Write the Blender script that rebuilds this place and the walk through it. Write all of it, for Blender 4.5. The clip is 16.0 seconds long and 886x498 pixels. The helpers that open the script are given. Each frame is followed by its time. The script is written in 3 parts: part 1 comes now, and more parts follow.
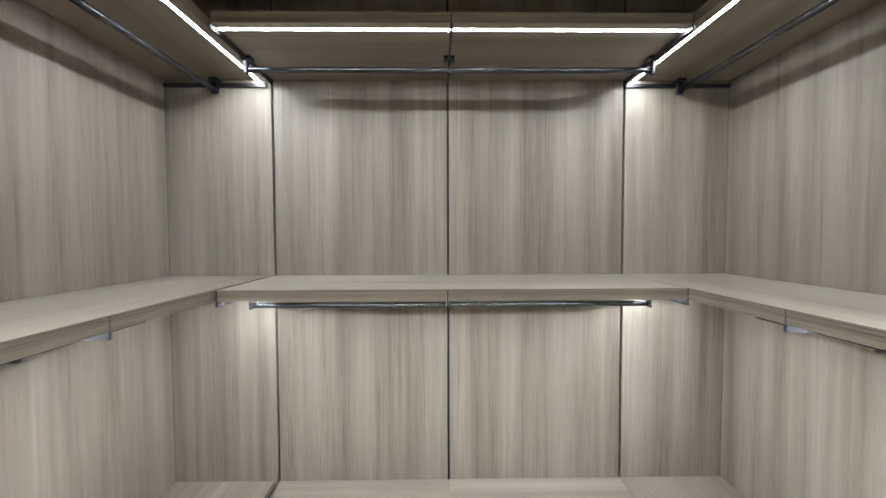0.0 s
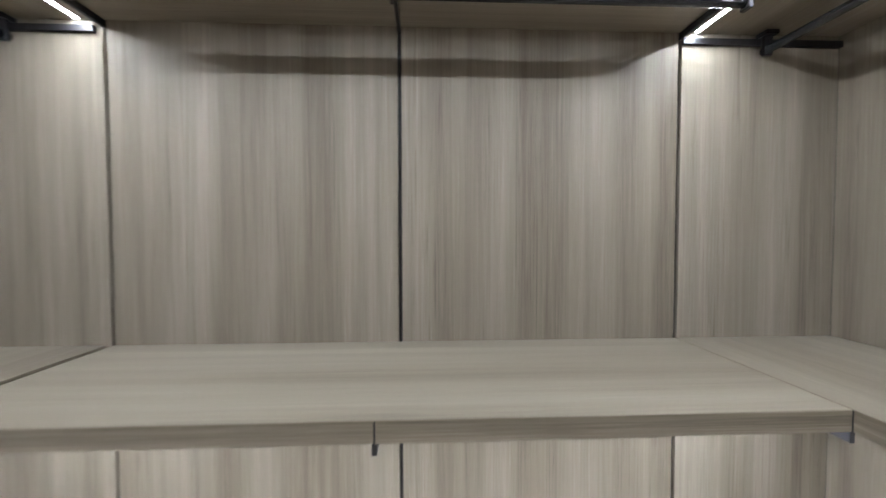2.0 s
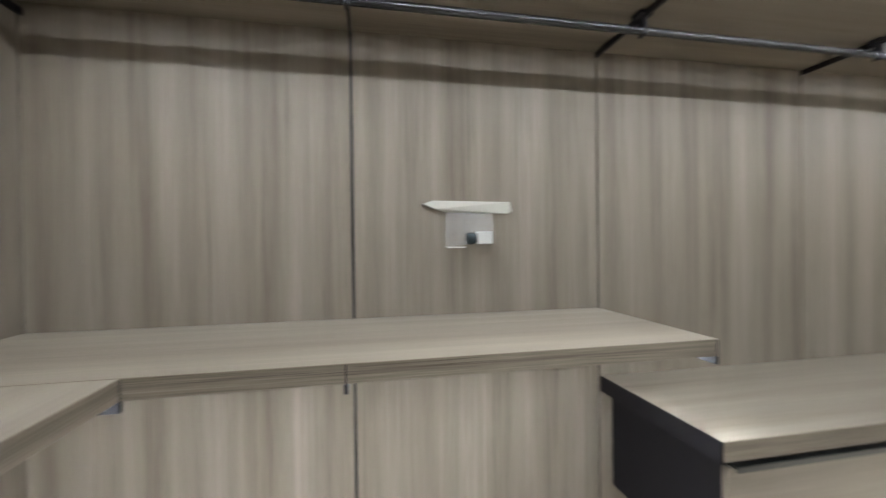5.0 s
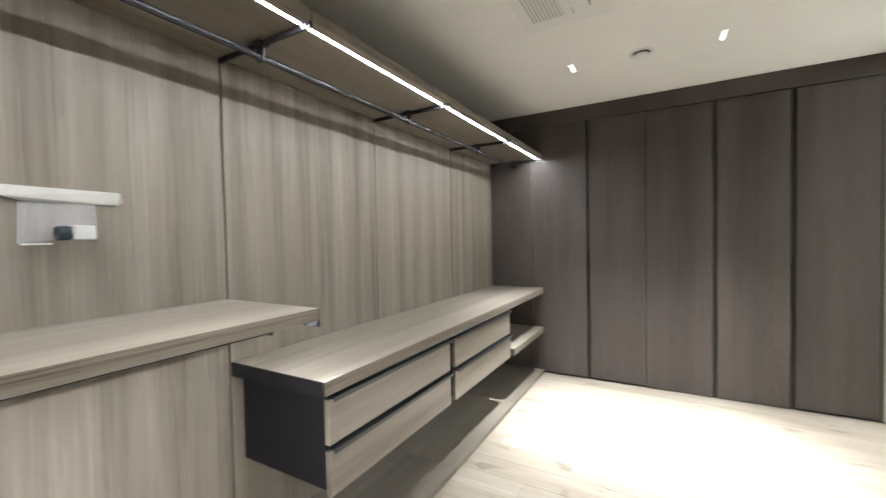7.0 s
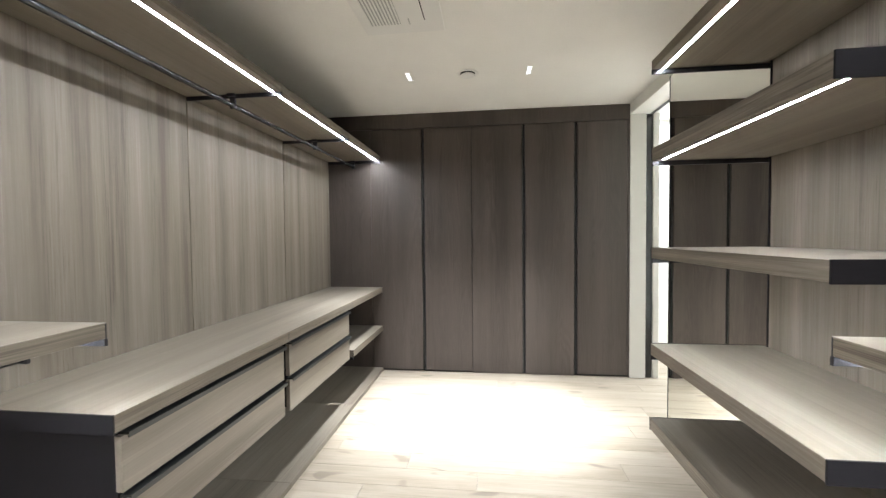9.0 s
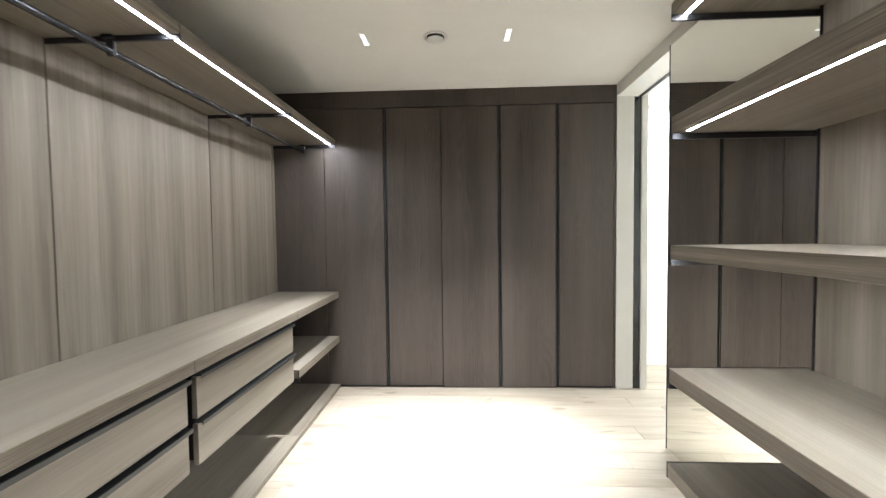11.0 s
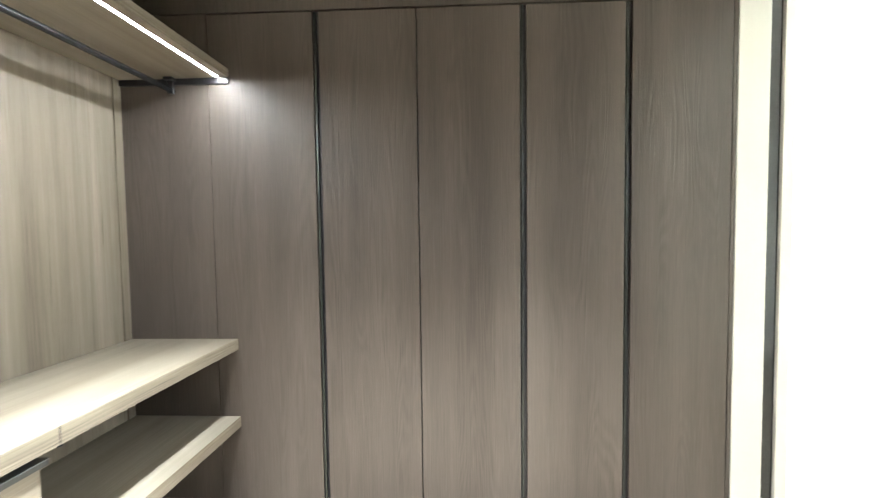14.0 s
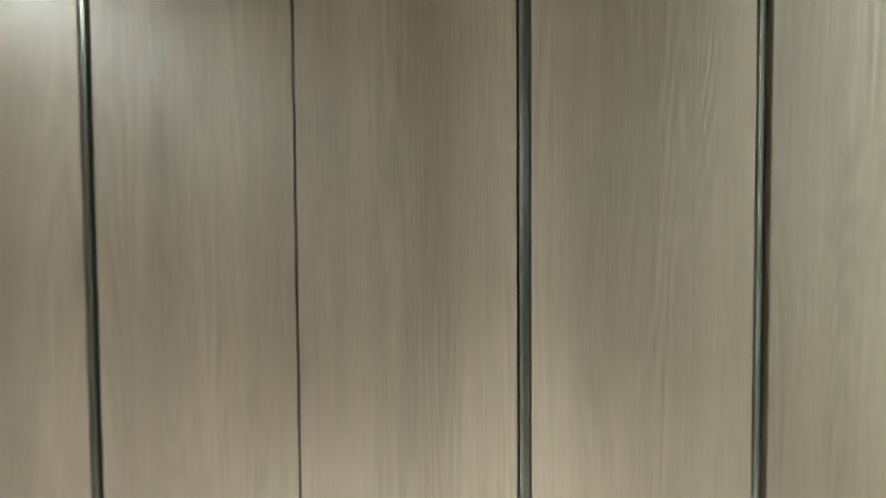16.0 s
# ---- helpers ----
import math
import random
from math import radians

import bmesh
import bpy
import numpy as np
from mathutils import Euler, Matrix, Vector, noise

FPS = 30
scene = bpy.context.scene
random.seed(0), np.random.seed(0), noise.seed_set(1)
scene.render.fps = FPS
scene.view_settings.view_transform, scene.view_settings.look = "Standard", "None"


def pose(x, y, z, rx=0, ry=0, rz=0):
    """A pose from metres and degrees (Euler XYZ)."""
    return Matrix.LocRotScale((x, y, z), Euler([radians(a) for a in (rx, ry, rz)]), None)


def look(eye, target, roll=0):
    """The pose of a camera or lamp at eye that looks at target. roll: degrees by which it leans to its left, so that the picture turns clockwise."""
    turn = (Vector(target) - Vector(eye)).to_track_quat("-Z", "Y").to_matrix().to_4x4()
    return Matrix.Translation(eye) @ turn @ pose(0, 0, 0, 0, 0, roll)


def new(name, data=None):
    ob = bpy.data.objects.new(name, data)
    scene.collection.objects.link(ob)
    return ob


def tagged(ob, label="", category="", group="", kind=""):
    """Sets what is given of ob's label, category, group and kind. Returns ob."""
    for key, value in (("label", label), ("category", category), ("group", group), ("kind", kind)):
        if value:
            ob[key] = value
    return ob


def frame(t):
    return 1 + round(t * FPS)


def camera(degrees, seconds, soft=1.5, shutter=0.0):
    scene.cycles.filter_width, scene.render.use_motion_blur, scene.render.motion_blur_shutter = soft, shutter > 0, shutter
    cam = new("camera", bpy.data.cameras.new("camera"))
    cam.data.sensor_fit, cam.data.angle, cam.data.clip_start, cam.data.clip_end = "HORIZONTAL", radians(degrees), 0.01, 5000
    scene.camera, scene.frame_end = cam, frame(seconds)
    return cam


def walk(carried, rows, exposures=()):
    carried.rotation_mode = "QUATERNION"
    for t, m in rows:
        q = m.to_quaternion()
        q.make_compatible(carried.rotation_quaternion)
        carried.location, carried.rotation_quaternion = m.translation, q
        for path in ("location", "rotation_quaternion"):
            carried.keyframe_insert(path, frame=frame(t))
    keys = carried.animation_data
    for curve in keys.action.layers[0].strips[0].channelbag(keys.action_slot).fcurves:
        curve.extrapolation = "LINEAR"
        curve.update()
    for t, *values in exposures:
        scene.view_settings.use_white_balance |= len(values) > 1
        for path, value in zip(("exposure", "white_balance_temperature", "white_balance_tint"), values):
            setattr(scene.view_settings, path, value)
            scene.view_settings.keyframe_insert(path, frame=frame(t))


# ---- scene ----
cam = camera(96.6, 16.0, soft=1.3, shutter=0.5)
# seconds, eye, target, roll
PATH = [
    (0, (-0.137, -0.187, 1.346), (-0.111, 1.811, 1.273), -0.2),
    (0.5, (-0.107, 0.048, 1.334), (-0.088, 2.047, 1.264), -0.2),
    (1, (-0.055, 0.279, 1.363), (-0.044, 2.278, 1.298), -0.2),
    (1.5, (-0.013, 0.439, 1.41), (-0.011, 2.438, 1.34), -0.2),
    (2, (-0.003, 0.604, 1.478), (0.088, 2.601, 1.413), -0.1),
    (2.5, (-0.015, 0.658, 1.516), (0.51, 2.587, 1.461), -0.0),
    (3, (-0.104, 0.687, 1.536), (1.008, 2.349, 1.485), 0.1),
    (3.5, (-0.13, 0.722, 1.509), (1.451, 1.946, 1.484), 0.0),
    (4, (-0.078, 0.804, 1.474), (1.788, 1.523, 1.452), -0.1),
    (4.5, (-0.03, 0.866, 1.415), (1.961, 1.056, 1.401), -0.5),
    (5, (-0.036, 0.855, 1.386), (1.928, 0.478, 1.371), -0.7),
    (7.5, (-0.261, 0.967, 1.372), (0.462, -0.897, 1.31), -0.9),
    (8, (-0.258, 0.963, 1.369), (0.242, -0.972, 1.306), -0.6),
    (8.5, (-0.263, 0.96, 1.37), (0.075, -1.01, 1.308), -0.7),
    (9, (-0.243, 0.955, 1.369), (-0.012, -1.031, 1.306), -0.6),
    (11.5, (-0.231, 0.229, 1.358), (-0.148, -1.768, 1.28), -0.7),
    (12, (-0.226, -0.031, 1.376), (-0.141, -2.028, 1.3), -0.7),
    (12.5, (-0.223, -0.273, 1.361), (-0.152, -2.27, 1.284), -0.7),
    (13, (-0.26, -0.554, 1.384), (-0.185, -2.55, 1.301), -0.7),
    (13.5, (-0.268, -0.797, 1.367), (-0.187, -2.793, 1.288), -0.7),
    (14, (-0.269, -1.05, 1.385), (-0.189, -3.047, 1.296), -0.7),
    (14.5, (-0.336, -1.3, 1.356), (-0.228, -3.296, 1.278), -0.6),
    (15, (-0.389, -1.562, 1.375), (-0.298, -3.558, 1.297), -0.3),
    (15.5, (-0.416, -1.832, 1.348), (-0.321, -3.828, 1.271), -0.7),
    (16, (-0.457, -2.105, 1.343), (-0.34, -4.101, 1.292), -0.4),
]
EXPOSURES = [(0, -0.05, 6220, 7), (1.5, -0.24, 6210, 8), (2.5, -0.3, 6230, 7), (3.5, -0.15, 6250, 7), (4.5, -0.32, 6300, 8),
             (5.0, -0.41, 6350, 8), (7.5, -0.1, 6430, 9), (9.0, -0.16, 6430, 9), (12.5, -0.08, 6430, 9), (13.0, -0.02, 6430, 9),
             (13.5, 0.39, 6480, 6), (14.5, 1.13, 6630, 1), (15.0, 1.16, 6780, -2), (15.5, 1.3, 6880, -5), (16.0, 1.32, 6980, -6)]
walk(cam, [(t, look(eye, target, roll)) for t, eye, target, roll in PATH], EXPOSURES)

# ---- world and large lights ----
LED_STRENGTH = 256.0
LOW_LED_STRENGTH = 275.0
DISPLAY_LED_STRENGTH = 300.0
SPOT_WATTS = 950.0
SPILL_WATTS = 560.0
HALL_WATTS = 190.0

world = bpy.data.worlds.new("world")
world.use_nodes = True
world.node_tree.nodes["Background"].inputs[0].default_value = (0.9, 0.95, 1.0, 1)
world.node_tree.nodes["Background"].inputs[1].default_value = 0.02
scene.world = world


def area_lamp(name, place, target, watts, sx, sy, colour):
    lamp = bpy.data.lights.new(name, "AREA")
    lamp.shape, lamp.size, lamp.size_y = "RECTANGLE", sx, sy
    lamp.energy, lamp.color = watts, colour
    ob = new(name, lamp)
    ob.matrix_world = look(place, target)
    return ob


def spot_lamp(name, place, target, watts, degrees, blend, colour, radius):
    lamp = bpy.data.lights.new(name, "SPOT")
    lamp.energy, lamp.color, lamp.spot_size = watts, colour, radians(degrees)
    lamp.spot_blend, lamp.shadow_soft_size = blend, radius
    ob = new(name, lamp)
    ob.matrix_world = look(place, target)
    return ob


# ---- plan ----
XR, XL = 1.39, -1.54          # faces of the wood panelling on the long sides
YB, YD = 1.89, -2.966         # back panelling, wardrobe fronts
H = 2.6                       # ceiling
XF, LF, BF = 0.842, -1.014, 1.335   # front edges of the shelves: east, west, north
XW = -1.572                   # plaster face of the west wall
RY = [1.335, 0.904, -0.046, -1.05, -2.062]   # uprights along the east wall
WY = [1.335, 0.87, -0.03, -1.035]            # uprights along the west wall
BX = [-0.989, -0.083, 0.84]   # uprights in the back wall
Z_MID, Z_TOP = 1.134, 2.145   # top of the hanging shelf, underside of the upper shelf
GAPS = [0.411, -0.078, -0.58, -1.072]        # joints between the wardrobe doors
DOOR_END = -2.010             # edge of the doorway and of the mirror


# ---- materials ----
def material(name):
    m = bpy.data.materials.new(name)
    m.use_nodes = True
    nt = m.node_tree
    return m, nt.nodes, nt.links, nt.nodes["Principled BSDF"]


def math_node(ns, ls, op, a, b):
    n = ns.new("ShaderNodeMath")
    n.operation = op
    for i, v in enumerate((a, b)):
        if isinstance(v, (int, float)):
            n.inputs[i].default_value = v
        else:
            ls.new(v, n.inputs[i])
    return n.outputs[0]


def ramp(ns, ls, fac, stops):
    r = ns.new("ShaderNodeValToRGB")
    while len(r.color_ramp.elements) < len(stops):
        r.color_ramp.elements.new(0.5)
    for e, (p, c) in zip(r.color_ramp.elements, stops):
        e.position, e.color = p, (*c, 1)
    ls.new(fac, r.inputs[0])
    return r.outputs[0]


def shifted(ns, ls):
    """Object coordinates, shifted by a random amount for each object."""
    tc, info = ns.new("ShaderNodeTexCoord"), ns.new("ShaderNodeObjectInfo")
    amount = math_node(ns, ls, "MULTIPLY", info.outputs["Random"], 37.0)
    add = ns.new("ShaderNodeVectorMath")
    add.operation = "ADD"
    ls.new(tc.outputs["Object"], add.inputs[0])
    ls.new(amount, add.inputs[1])
    return add.outputs[0], info.outputs["Random"]


def stretched_noise(ns, ls, vec, axis, across, along, detail=3.0, rough=0.55, distortion=0.0):
    mp = ns.new("ShaderNodeMapping")
    mp.inputs["Scale"].default_value = [along if i == axis else across for i in range(3)]
    ls.new(vec, mp.inputs[0])
    n = ns.new("ShaderNodeTexNoise")
    n.inputs["Scale"].default_value = 1.0
    n.inputs["Detail"].default_value = detail
    n.inputs["Roughness"].default_value = rough
    n.inputs["Distortion"].default_value = distortion
    ls.new(mp.outputs[0], n.inputs["Vector"])
    return n.outputs[0]


def wood(name, axis, stops, weights=(0.56, 0.24, 0.14), roughness=0.52, bump=0.10, cathedral=0.0, spec=0.3, broad=8.0, line_weight=0.19):
    """Laminate with straight grain along an axis: broad bands, streaks and pores."""
    m, ns, ls, bsdf = material(name)
    vec, rnd = shifted(ns, ls)
    n1 = stretched_noise(ns, ls, vec, axis, broad, 0.28, 2.5, 0.6)
    n1 = math_node(ns, ls, "ADD", math_node(ns, ls, "MULTIPLY", math_node(ns, ls, "SUBTRACT", n1, 0.5), 1.12), 0.5)
    n2 = stretched_noise(ns, ls, vec, axis, 24.0, 0.6, 5.0, 0.66, 0.6)
    n3 = stretched_noise(ns, ls, vec, axis, 330.0, 7.0, 3.0, 0.6)
    lines = stretched_noise(ns, ls, vec, axis, 135.0, 1.5, 2.0, 0.5, 0.8)
    fac = math_node(ns, ls, "MULTIPLY", n1, weights[0])
    fac = math_node(ns, ls, "ADD", fac, math_node(ns, ls, "MULTIPLY", math_node(ns, ls, "SUBTRACT", lines, 0.5), line_weight))
    hair = stretched_noise(ns, ls, vec, axis, 225.0, 2.4, 1.0, 0.5, 1.3)
    patch = stretched_noise(ns, ls, vec, axis, 12.0, 0.9, 2.0, 0.5)
    dark = ramp(ns, ls, hair, [(0.33, (1, 1, 1)), (0.43, (0, 0, 0))])
    where = ramp(ns, ls, patch, [(0.44, (0, 0, 0)), (0.62, (1, 1, 1))])
    fac = math_node(ns, ls, "SUBTRACT", fac, math_node(ns, ls, "MULTIPLY", math_node(ns, ls, "MULTIPLY", dark, where), line_weight * 0.85))
    pale = ramp(ns, ls, hair, [(0.60, (0, 0, 0)), (0.68, (1, 1, 1))])
    fac = math_node(ns, ls, "ADD", fac, math_node(ns, ls, "MULTIPLY", pale, line_weight * 0.4))
    fac = math_node(ns, ls, "ADD", fac, math_node(ns, ls, "MULTIPLY", n2, weights[1]))
    fac = math_node(ns, ls, "ADD", fac, math_node(ns, ls, "MULTIPLY", n3, weights[2]))
    height = n3
    if cathedral:
        swirl = stretched_noise(ns, ls, vec, axis, 5.5, 0.55, 2.0, 0.45, 0.3)
        rings = math_node(ns, ls, "SINE", math_node(ns, ls, "MULTIPLY", swirl, 130.0), 0.0)
        rings = math_node(ns, ls, "MULTIPLY", rings, ramp(ns, ls, patch, [(0.46, (0.1, 0.1, 0.1)), (0.62, (1, 1, 1))]))
        fac = math_node(ns, ls, "ADD", fac, math_node(ns, ls, "MULTIPLY", rings, cathedral))
        height = math_node(ns, ls, "ADD", n3, math_node(ns, ls, "MULTIPLY", rings, 0.25))
    tone = math_node(ns, ls, "MULTIPLY", math_node(ns, ls, "SUBTRACT", rnd, 0.5), 0.03)
    fac = math_node(ns, ls, "ADD", fac, tone)
    ls.new(ramp(ns, ls, fac, stops), bsdf.inputs["Base Color"])
    bsdf.inputs["Specular IOR Level"].default_value = spec
    r = math_node(ns, ls, "ADD", math_node(ns, ls, "MULTIPLY", n2, 0.18), roughness - 0.09)
    ls.new(r, bsdf.inputs["Roughness"])
    b = ns.new("ShaderNodeBump")
    b.inputs["Strength"].default_value, b.inputs["Distance"].default_value = bump, 0.002
    ls.new(height, b.inputs["Height"])
    ls.new(b.outputs[0], bsdf.inputs["Normal"])
    return m


GREIGE = [(0.3, (0.1129, 0.0912, 0.0681)), (0.44, (0.1706, 0.1449, 0.1126)), (0.55, (0.2104, 0.1817, 0.1454)), (0.69, (0.2848, 0.2493, 0.2045))]
UMBER = [(0.34, (0.0449, 0.0351, 0.0294)), (0.5, (0.0645, 0.0515, 0.0435)), (0.66, (0.0883, 0.0722, 0.0614))]
WOOD = [wood("greige_wood_" + a, i, GREIGE, line_weight=0.15 if a == "z" else 0.12, roughness=0.52 if a == "z" else 0.40, spec=0.3 if a == "z" else 0.55) for i, a in enumerate("xyz")]
EDGE_TONES = [(0.3, (0.0808, 0.0658, 0.0488)), (0.45, (0.1451, 0.1226, 0.0938)), (0.55, (0.1952, 0.1693, 0.1336)), (0.69, (0.2815, 0.2477, 0.2))]
EDGE_WOOD = [wood("edge_wood_" + a, i, EDGE_TONES, (0.40, 0.34, 0.26), line_weight=0.16, broad=26.0) for i, a in enumerate("xy")]
DARK_WOOD = wood("umber_wood", 2, UMBER, (0.55, 0.15, 0.3), 0.50, 0.48, 0.040, 0.35, 4.0, 0.09)


def plain(name, colour, roughness, metal=0.0, scale=60.0, amount=0.08, bump=0.03, spec=0.5):
    """Paint, metal or plastic with slight mottling and fine relief."""
    m, ns, ls, bsdf = material(name)
    tc = ns.new("ShaderNodeTexCoord")
    a, b = ns.new("ShaderNodeTexNoise"), ns.new("ShaderNodeTexNoise")
    for n, k in ((a, scale), (b, scale * 0.05)):
        n.inputs["Scale"].default_value = k
        n.inputs["Detail"].default_value = 3.0
        ls.new(tc.outputs["Object"], n.inputs["Vector"])
    mixed = math_node(ns, ls, "MULTIPLY", math_node(ns, ls, "ADD", a.outputs[0], b.outputs[0]), 0.5)
    lo, hi = [max(0, c * (1 - amount)) for c in colour], [min(1, c * (1 + amount)) for c in colour]
    ls.new(ramp(ns, ls, mixed, [(0.3, lo), (0.7, hi)]), bsdf.inputs["Base Color"])
    bsdf.inputs["Metallic"].default_value = metal
    bsdf.inputs["Specular IOR Level"].default_value = spec
    ls.new(math_node(ns, ls, "ADD", math_node(ns, ls, "MULTIPLY", a.outputs[0], 0.12), roughness - 0.06), bsdf.inputs["Roughness"])
    bp = ns.new("ShaderNodeBump")
    bp.inputs["Strength"].default_value, bp.inputs["Distance"].default_value = bump, 0.001
    ls.new(a.outputs[0], bp.inputs["Height"])
    ls.new(bp.outputs[0], bsdf.inputs["Normal"])
    return m


BLACK_METAL = plain("black_metal", (0.022, 0.021, 0.024), 0.42, 0.6, 200)
GUN_METAL = plain("gunmetal", (0.045, 0.045, 0.048), 0.24, 0.7, 200)
CARCASS = plain("charcoal_board", (0.011, 0.010, 0.0115), 0.55, 0.0, 300, 0.08, 0.03, 0.12)
GROOVE = plain("groove_black", (0.012, 0.011, 0.011), 0.6)
BRONZE = plain("bronze_profile", (0.034, 0.037, 0.034), 0.32, 0.6, 150)
PLASTER = plain("ceiling_paint", (0.84, 0.825, 0.785), 0.85, 0, 90, 0.03, 0.06, 0.2)
# White paint, toned down in colour to offset too much light on the jamb.
DIMMED_WHITE = plain("dimmed_white_paint", (0.53, 0.515, 0.475), 0.55, 0, 90, 0.03, 0.05, 0.3)
WHITE_PAINT = plain("white_paint", (0.78, 0.77, 0.73), 0.6, 0, 90, 0.03, 0.05, 0.3)
WHITE_PLASTIC = plain("white_plastic", (0.78, 0.77, 0.74), 0.4, 0, 120, 0.02)
GREY_PLASTIC = plain("grey_plastic", (0.42, 0.42, 0.40), 0.5, 0, 120, 0.03)
PAPER = plain("cream_paper", (0.44, 0.425, 0.38), 0.75, 0, 80, 0.04, 0.1, 0.2)
DARK_GLASS = plain("dark_lens", (0.02, 0.03, 0.035), 0.12, 0, 50, 0.1, 0.0)
GLOSS_BLACK = plain("gloss_black", (0.012, 0.012, 0.014), 0.12, 0, 30, 0.1, 0.01)

HANDLE = plain("handle_grey", (0.075, 0.078, 0.076), 0.38, 0.8, 150)

MIRROR, _ns, _ls, _b = material("mirror_glass")
_b.inputs["Base Color"].default_value = (0.80, 0.80, 0.76, 1)
_b.inputs["Metallic"].default_value, _b.inputs["Roughness"].default_value = 1.0, 0.01

FILM, _ns, _ls, _b = material("clear_film")
_b.inputs["Base Color"].default_value = (0.92, 0.92, 0.93, 1)
_b.inputs["Roughness"].default_value = 0.18
_b.inputs["Alpha"].default_value = 0.12
_n = _ns.new("ShaderNodeTexNoise")
_n.inputs["Scale"].default_value = 38.0
_bp = _ns.new("ShaderNodeBump")
_bp.inputs["Strength"].default_value, _bp.inputs["Distance"].default_value = 0.9, 0.006
_ls.new(_n.outputs[0], _bp.inputs["Height"])
_ls.new(_bp.outputs[0], _b.inputs["Normal"])


def glow(name, colour, strength):
    m, ns, ls, bsdf = material(name)
    bsdf.inputs["Base Color"].default_value = (0.8, 0.8, 0.8, 1)
    bsdf.inputs["Emission Color"].default_value = (*colour, 1)
    bsdf.inputs["Emission Strength"].default_value = strength
    return m


LED = glow("led_light", (0.905, 0.945, 1.0), LED_STRENGTH)
LOW_LED = glow("low_led_light", (0.905, 0.945, 1.0), LOW_LED_STRENGTH)
DISPLAY_LED = glow("display_led_light", (0.905, 0.945, 1.0), DISPLAY_LED_STRENGTH)
LED_CELL = glow("downlight_cell", (0.97, 1.0, 0.97), 3.5)


def oak():
    m, ns, ls, bsdf = material("pale_oak")
    vec, rnd = shifted(ns, ls)
    n1 = stretched_noise(ns, ls, vec, 0, 9.0, 1.1, 4.0, 0.6, 0.8)
    n2 = stretched_noise(ns, ls, vec, 0, 75.0, 2.2, 4.0, 0.6, 0.4)
    n3 = stretched_noise(ns, ls, vec, 0, 420.0, 14.0, 2.0)
    fac = math_node(ns, ls, "ADD", math_node(ns, ls, "MULTIPLY", n1, 0.5), math_node(ns, ls, "MULTIPLY", n2, 0.35))
    fac = math_node(ns, ls, "ADD", fac, math_node(ns, ls, "MULTIPLY", n3, 0.15))
    fac = math_node(ns, ls, "ADD", fac, math_node(ns, ls, "MULTIPLY", math_node(ns, ls, "SUBTRACT", rnd, 0.5), 0.10))
    base = ramp(ns, ls, fac, [(0.34, (0.214, 0.176, 0.129)), (0.48, (0.278, 0.234, 0.183)), (0.62, (0.334, 0.286, 0.230))])
    knot = stretched_noise(ns, ls, vec, 0, 9.0, 3.6, 1.0, 0.4, 0.6)
    spots = ramp(ns, ls, knot, [(0.68, (0, 0, 0)), (0.74, (1, 1, 1))])
    mix = ns.new("ShaderNodeMix")
    mix.data_type = "RGBA"
    ls.new(math_node(ns, ls, "MULTIPLY", spots, 0.75), mix.inputs[0])
    ls.new(base, mix.inputs[6])
    mix.inputs[7].default_value = (0.150, 0.122, 0.094, 1)
    ls.new(mix.outputs[2], bsdf.inputs["Base Color"])
    ls.new(math_node(ns, ls, "ADD", math_node(ns, ls, "MULTIPLY", n2, 0.25), 0.28), bsdf.inputs["Roughness"])
    bsdf.inputs["Specular IOR Level"].default_value = 0.4
    b = ns.new("ShaderNodeBump")
    b.inputs["Strength"].default_value, b.inputs["Distance"].default_value = 0.12, 0.002
    ls.new(n2, b.inputs["Height"])
    ls.new(b.outputs[0], bsdf.inputs["Normal"])
    return m


OAK = oak()


# ---- building helpers ----
def add_box(bm, a, b):
    """A box between two corners, added to bm."""
    lo, hi = [min(p, q) for p, q in zip(a, b)], [max(p, q) for p, q in zip(a, b)]
    vs = [bm.verts.new((x, y, z)) for x in (lo[0], hi[0]) for y in (lo[1], hi[1]) for z in (lo[2], hi[2])]
    for f in ((0, 1, 3, 2), (4, 6, 7, 5), (0, 4, 5, 1), (2, 3, 7, 6), (0, 2, 6, 4), (1, 5, 7, 3)):
        bm.faces.new([vs[i] for i in f])
    return vs


def box(a, b, bevel=0.0015, segments=2):
    bm = bmesh.new()
    add_box(bm, a, b)
    if bevel:
        size = min(abs(p - q) for p, q in zip(a, b))
        bmesh.ops.bevel(bm, geom=bm.edges[:], offset=min(bevel, size * 0.35), segments=segments, affect="EDGES", profile=0.6)
    return bm


def tube(a, b, radius, sides=20, squash=1.0):
    """A capped round bar from a to b with softened ends."""
    a, b = Vector(a), Vector(b)
    bm = bmesh.new()
    axis = (b - a).normalized()
    side = axis.cross(Vector((0, 0, 1)))
    side = side.normalized() if side.length > 0.1 else Vector((1, 0, 0))
    up = side.cross(axis)
    rings = []
    for p, r in ((a, radius * 0.85), (a + axis * radius * 0.15, radius), (b - axis * radius * 0.15, radius), (b, radius * 0.85)):
        rings.append([bm.verts.new(p + side * math.cos(k * math.tau / sides) * r * squash + up * math.sin(k * math.tau / sides) * r) for k in range(sides)])
    for lo, hi in zip(rings, rings[1:]):
        for k in range(sides):
            bm.faces.new((lo[k], lo[(k + 1) % sides], hi[(k + 1) % sides], hi[k])).smooth = True
    bm.faces.new(rings[0][::-1])
    bm.faces.new(rings[-1])
    return bm


